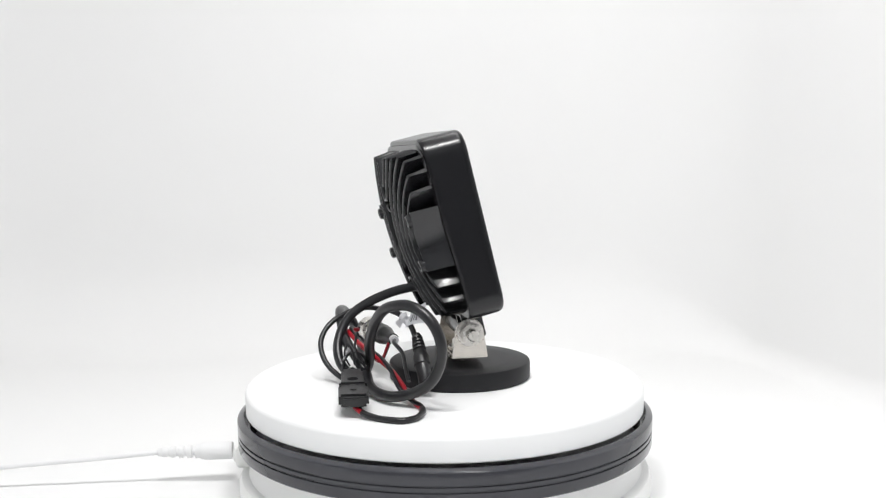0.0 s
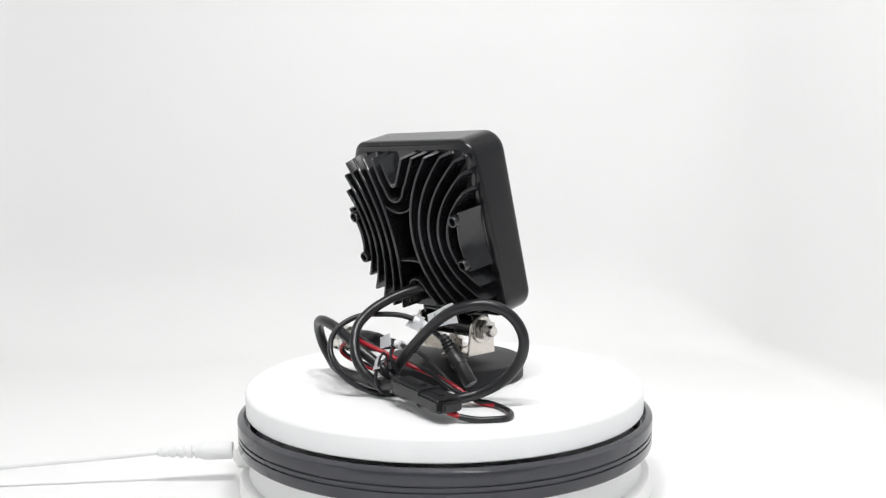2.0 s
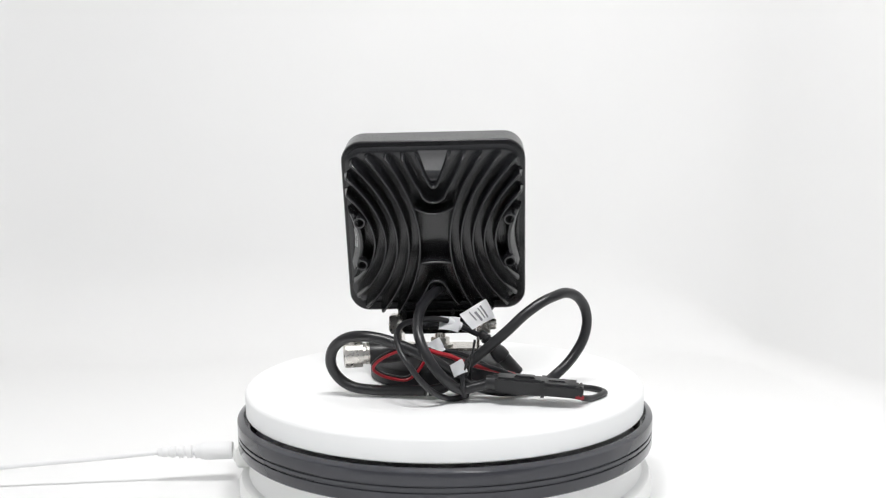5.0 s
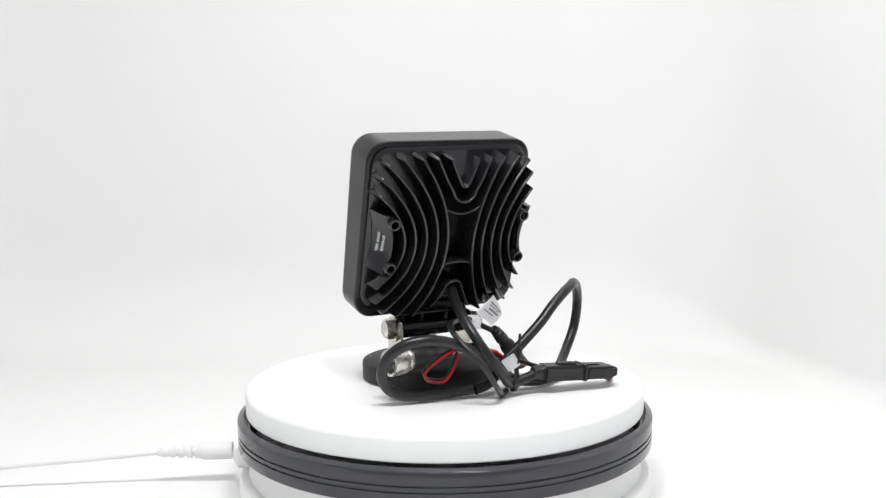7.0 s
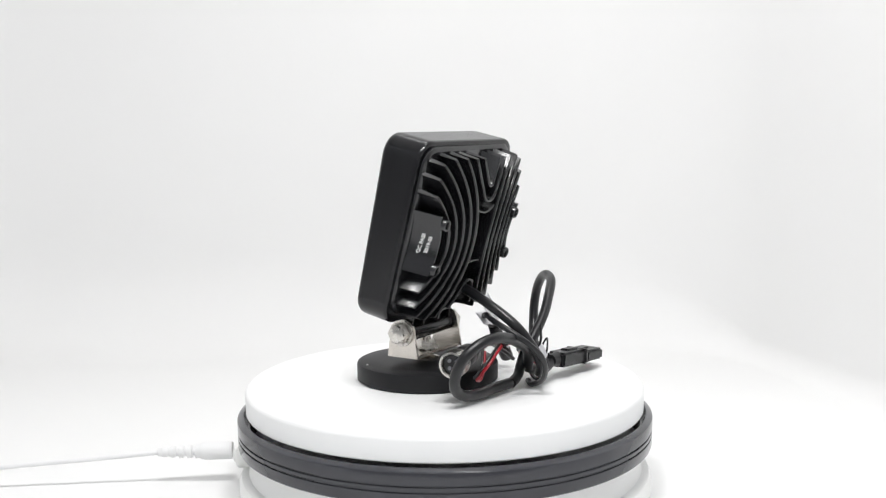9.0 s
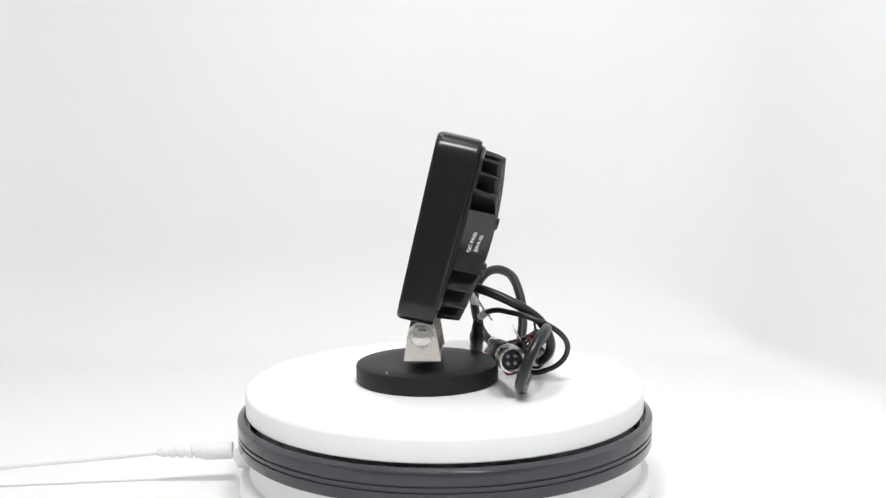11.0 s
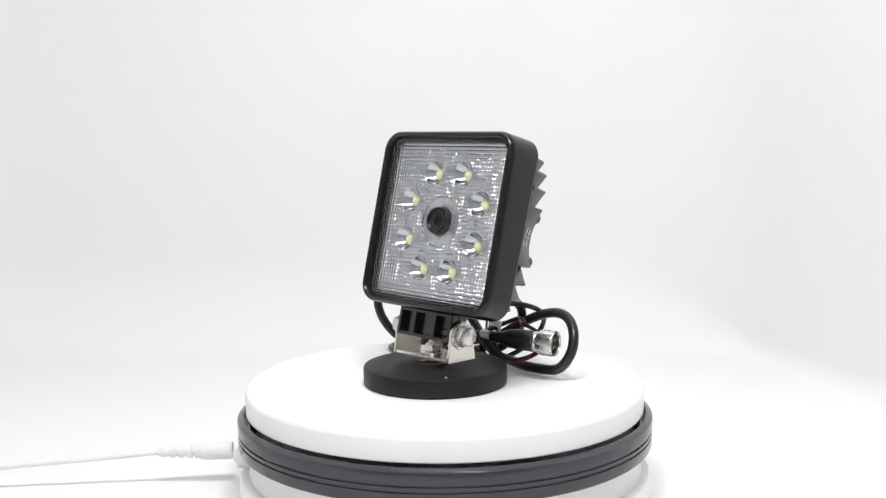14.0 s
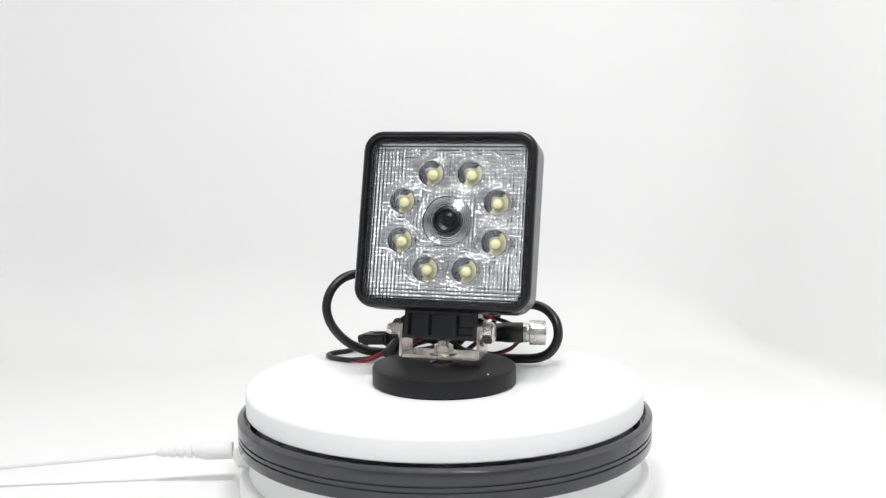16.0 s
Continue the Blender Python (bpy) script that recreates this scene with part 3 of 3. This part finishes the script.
    prof = [(0.0052, 0.0270), (0.0064, 0.0272), (0.0066, 0.0290), (0.0062, 0.0300), (0.0062, 0.0312), (0.0078, 0.0316), (0.0080, 0.0325), (0.0080, 0.0408), (0.0076, 0.0420), (0.0066, 0.0422), (0.0060, 0.0412), (0.0060, 0.0330)]
    bm = bmesh.new()
    rows = []
    for r, y in prof:
        rows.append([((r - (0.00018 if (i % 2 and 0.0318 < y < 0.0412 and r > 0.0078) else 0)) * math.cos(2 * math.pi * i / n), y,
                      (r - (0.00018 if (i % 2 and 0.0318 < y < 0.0412 and r > 0.0078) else 0)) * math.sin(2 * math.pi * i / n)) for i in range(n)])
    loft(bm, rows)
    part("coupling_ring", bm, NICKEL, plug, "knurled nickel coupling ring", m, 20)
    part("insert", lathe([(0.0, 0.0395), (0.0054, 0.0395), (0.0058, 0.0390), (0.0059, 0.0330), (0.0, 0.0330)], 32, "y"), CONNECTOR, plug, "black contact insert", m)
    for k in range(4):
        q = radians(45 + 90 * k)
        pin = lathe([(0.0, 0.0398), (0.0007, 0.0399), (0.0011, 0.0403), (0.0011, 0.0394), (0.0, 0.0394)], 12, "y")
        part("contact", pin, INK, plug, m=m @ pose(0.0030 * math.cos(q), 0, 0.0030 * math.sin(q)))
    tail = spline(mm((-34.4, 10.8, 24.4), (-32.6, 6.0, 24.6), (-31.4, 0.0, 25.0), (-30.9, -9.4, 24.7), (-25.5, -21.0, 20.6), (-23.3, -32.9, 14.5), (-21.2, -42.8, 8.4)))
    part("plug_lead", tube(tail, 0.0013, 10), CABLE, h)
    part("paper_band", tube(tail[8:17], 0.0028, 14), TAPE, h, "white paper band")
    # barrel connector
    a, b = mm((-16.6, -27.7, 33.0))[0], mm((-10.4, -49.5, 7.0))[0]
    m = along(a, b)
    prof = [(0.0, -0.001), (0.0022, -0.001), (0.0026, 0.0)]
    for k in range(4):
        y = 0.001 + 0.0024 * k
        prof += [(0.0028 + 0.0002 * k, y), (0.0033 + 0.00025 * k, y + 0.0003), (0.0033 + 0.00025 * k, y + 0.0014), (0.0027 + 0.0002 * k, y + 0.0017)]
    prof += [(0.0036, 0.0112), (0.0046, 0.0140), (0.0050, 0.0160), (0.0050, 0.0200), (0.0043, 0.0206), (0.0043, 0.0330), (0.0038, 0.0338), (0.0, 0.0338)]
    part("barrel_plug", lathe(prof, 28, "y"), CONNECTOR, h, "black moulded barrel plug with ribbed strain relief", m)
    # two-part square connector
    a, b = mm((-54.6, -43.5, 12.6))[0], mm((-49.2, -93.0, 9.3))[0]
    m = along(a, b)
    boot = lathe([(0.0, -0.005), (0.0036, -0.005), (0.0044, 0.0), (0.0050, 0.002), (0.0, 0.003)], 24, "y")
    conn = part("square_connector", merge(box(0.0130, 0.0270, 0.0092, (0, 0.0140, 0), 0.0014), box(0.0060, 0.012, 0.0022, (0, 0.017, 0.0046), 0.0006), boot), CONNECTOR, h, "black two-way square connector", m)
    part("connector_half", merge(box(0.0166, 0.0200, 0.0074, (0, 0.0375, 0), 0.0014), box(0.0156, 0.0040, 0.0098, (0, 0.0275, 0), 0.0010), box(0.0040, 0.0100, 0.0016, (0, 0.0350, 0.0036), 0.0005), box(0.0120, 0.0030, 0.0056, (0, 0.0488, 0), 0.0008)), CONNECTOR, conn, m=m)
    # paper tags
    at = Matrix.Translation(mm((-17.5, -26.7, 45.0))[0]) @ pose(0, 0, 0, 32, 18, 140)
    flag = part("paper_tag", tag_mesh(0.0185, 0.0125, 0.0028), TAPE, h, "folded white paper tag", at)
    part("print", tag_print(0.0185, 0.0125, 0.0028, [(0.30, 0.36, 0.15, 0.85), (0.42, 0.46, 0.2, 0.8), (0.54, 0.62, 0.15, 0.7), (0.70, 0.74, 0.3, 0.85)]), INK, flag, "grey printed strokes", at)
    part("paper_tag", tag_mesh(0.0085, 0.0080, 0.0012), TAPE, h, "small white paper tag", Matrix.Translation(mm((-60.1, -23.4, 21.1))[0]) @ pose(0, 0, 0, 25, 25, 100))
    part("paper_tag", tag_mesh(0.0085, 0.0085, 0.0010), TAPE, h, "small white paper tag", Matrix.Translation(mm((-45.3, -6.7, 29.9))[0]) @ pose(0, 0, 0, 30, 20, 126))
    part("paper_tag", tag_mesh(0.0120, 0.0095, 0.0012), TAPE, h, "small white paper tag", Matrix.Translation(mm((-26.3, -10.2, 40.4))[0]) @ pose(0, 0, 0, 35, -10, 105))
    # twist tie round the bundle
    tie = []
    for k in range(41):
        q = 2 * math.pi * k / 20
        tie.append(mm((-54.2 + 7.5 * math.cos(q), -25.0 - k * 0.06, 13.0 + 10.0 * math.sin(q)))[0])
    tie += mm((-52.4, -29.2, 20.6), (-53.8, -30.3, 27.7), (-52.4, -31.6, 36.3))
    part("twist_tie", tube(tie, 0.0008, 8), CABLE, h, "thin black twist tie")
    part("twist_tie", tube(spline(mm((-57.5, -26.5, 14.5), (-60.4, -27.6, 21.6), (-58.3, -30.5, 28.7), (-55.4, -29.4, 23.6), (-54.4, -27.3, 15.5))), 0.0006, 8), CABLE, h, "thin black twist tie")
    return h


HARNESS = wiring_harness()


# ---------------------------------------------------------------- mains lead of the turntable
def power_cable():
    c = thing("power_cable", pose(-0.137, 0.0, 0.0), "thin white power cable with a moulded plug in the turntable", "power cable")
    m = pose(0, 0, 0.0215, 0, 0, 4)
    plug = [(0.0, 0.001), (0.0052, 0.001), (0.0058, 0.000), (0.0058, -0.016), (0.0050, -0.019)]
    x = -0.019
    for k in range(5):
        plug += [(0.0046 - 0.0003 * k, x - 0.0006), (0.0046 - 0.0003 * k, x - 0.0032), (0.0030, x - 0.0036), (0.0028, x - 0.0050)]
        x -= 0.0052
    plug += [(0.0026, x - 0.001), (0.0, x - 0.002)]
    part("plug", lathe(plug[::-1], 28, "x"), WHITE_PVC, c, "white moulded plug with ribbed strain relief", m)
    line = spline([Vector(v) for v in ((-0.044, -0.003, 0.0212), (-0.058, -0.004, 0.0202), (-0.09, -0.006, 0.0180), (-0.14, -0.010, 0.0150), (-0.20, -0.015, 0.0112), (-0.27, -0.022, 0.0070), (-0.35, -0.03, 0.0030), (-0.45, -0.05, 0.0022))])
    part("cord", tube(line, 0.0014, 12), WHITE_PVC, c, "thin white cord")
    return c


power_cable()



# ---------------------------------------------------------------- movement
def motions():
    times = [0.5 * i for i in range(33)]
    walk(DISC, [(t, turned(pose(0, 0, 0), t)) for t in times])
    walk(LAMP, [(t, turned(BASE_POSE, t)) for t in times])
    walk(HARNESS, [(t, turned(HARNESS_POSE, t)) for t in times])


motions()
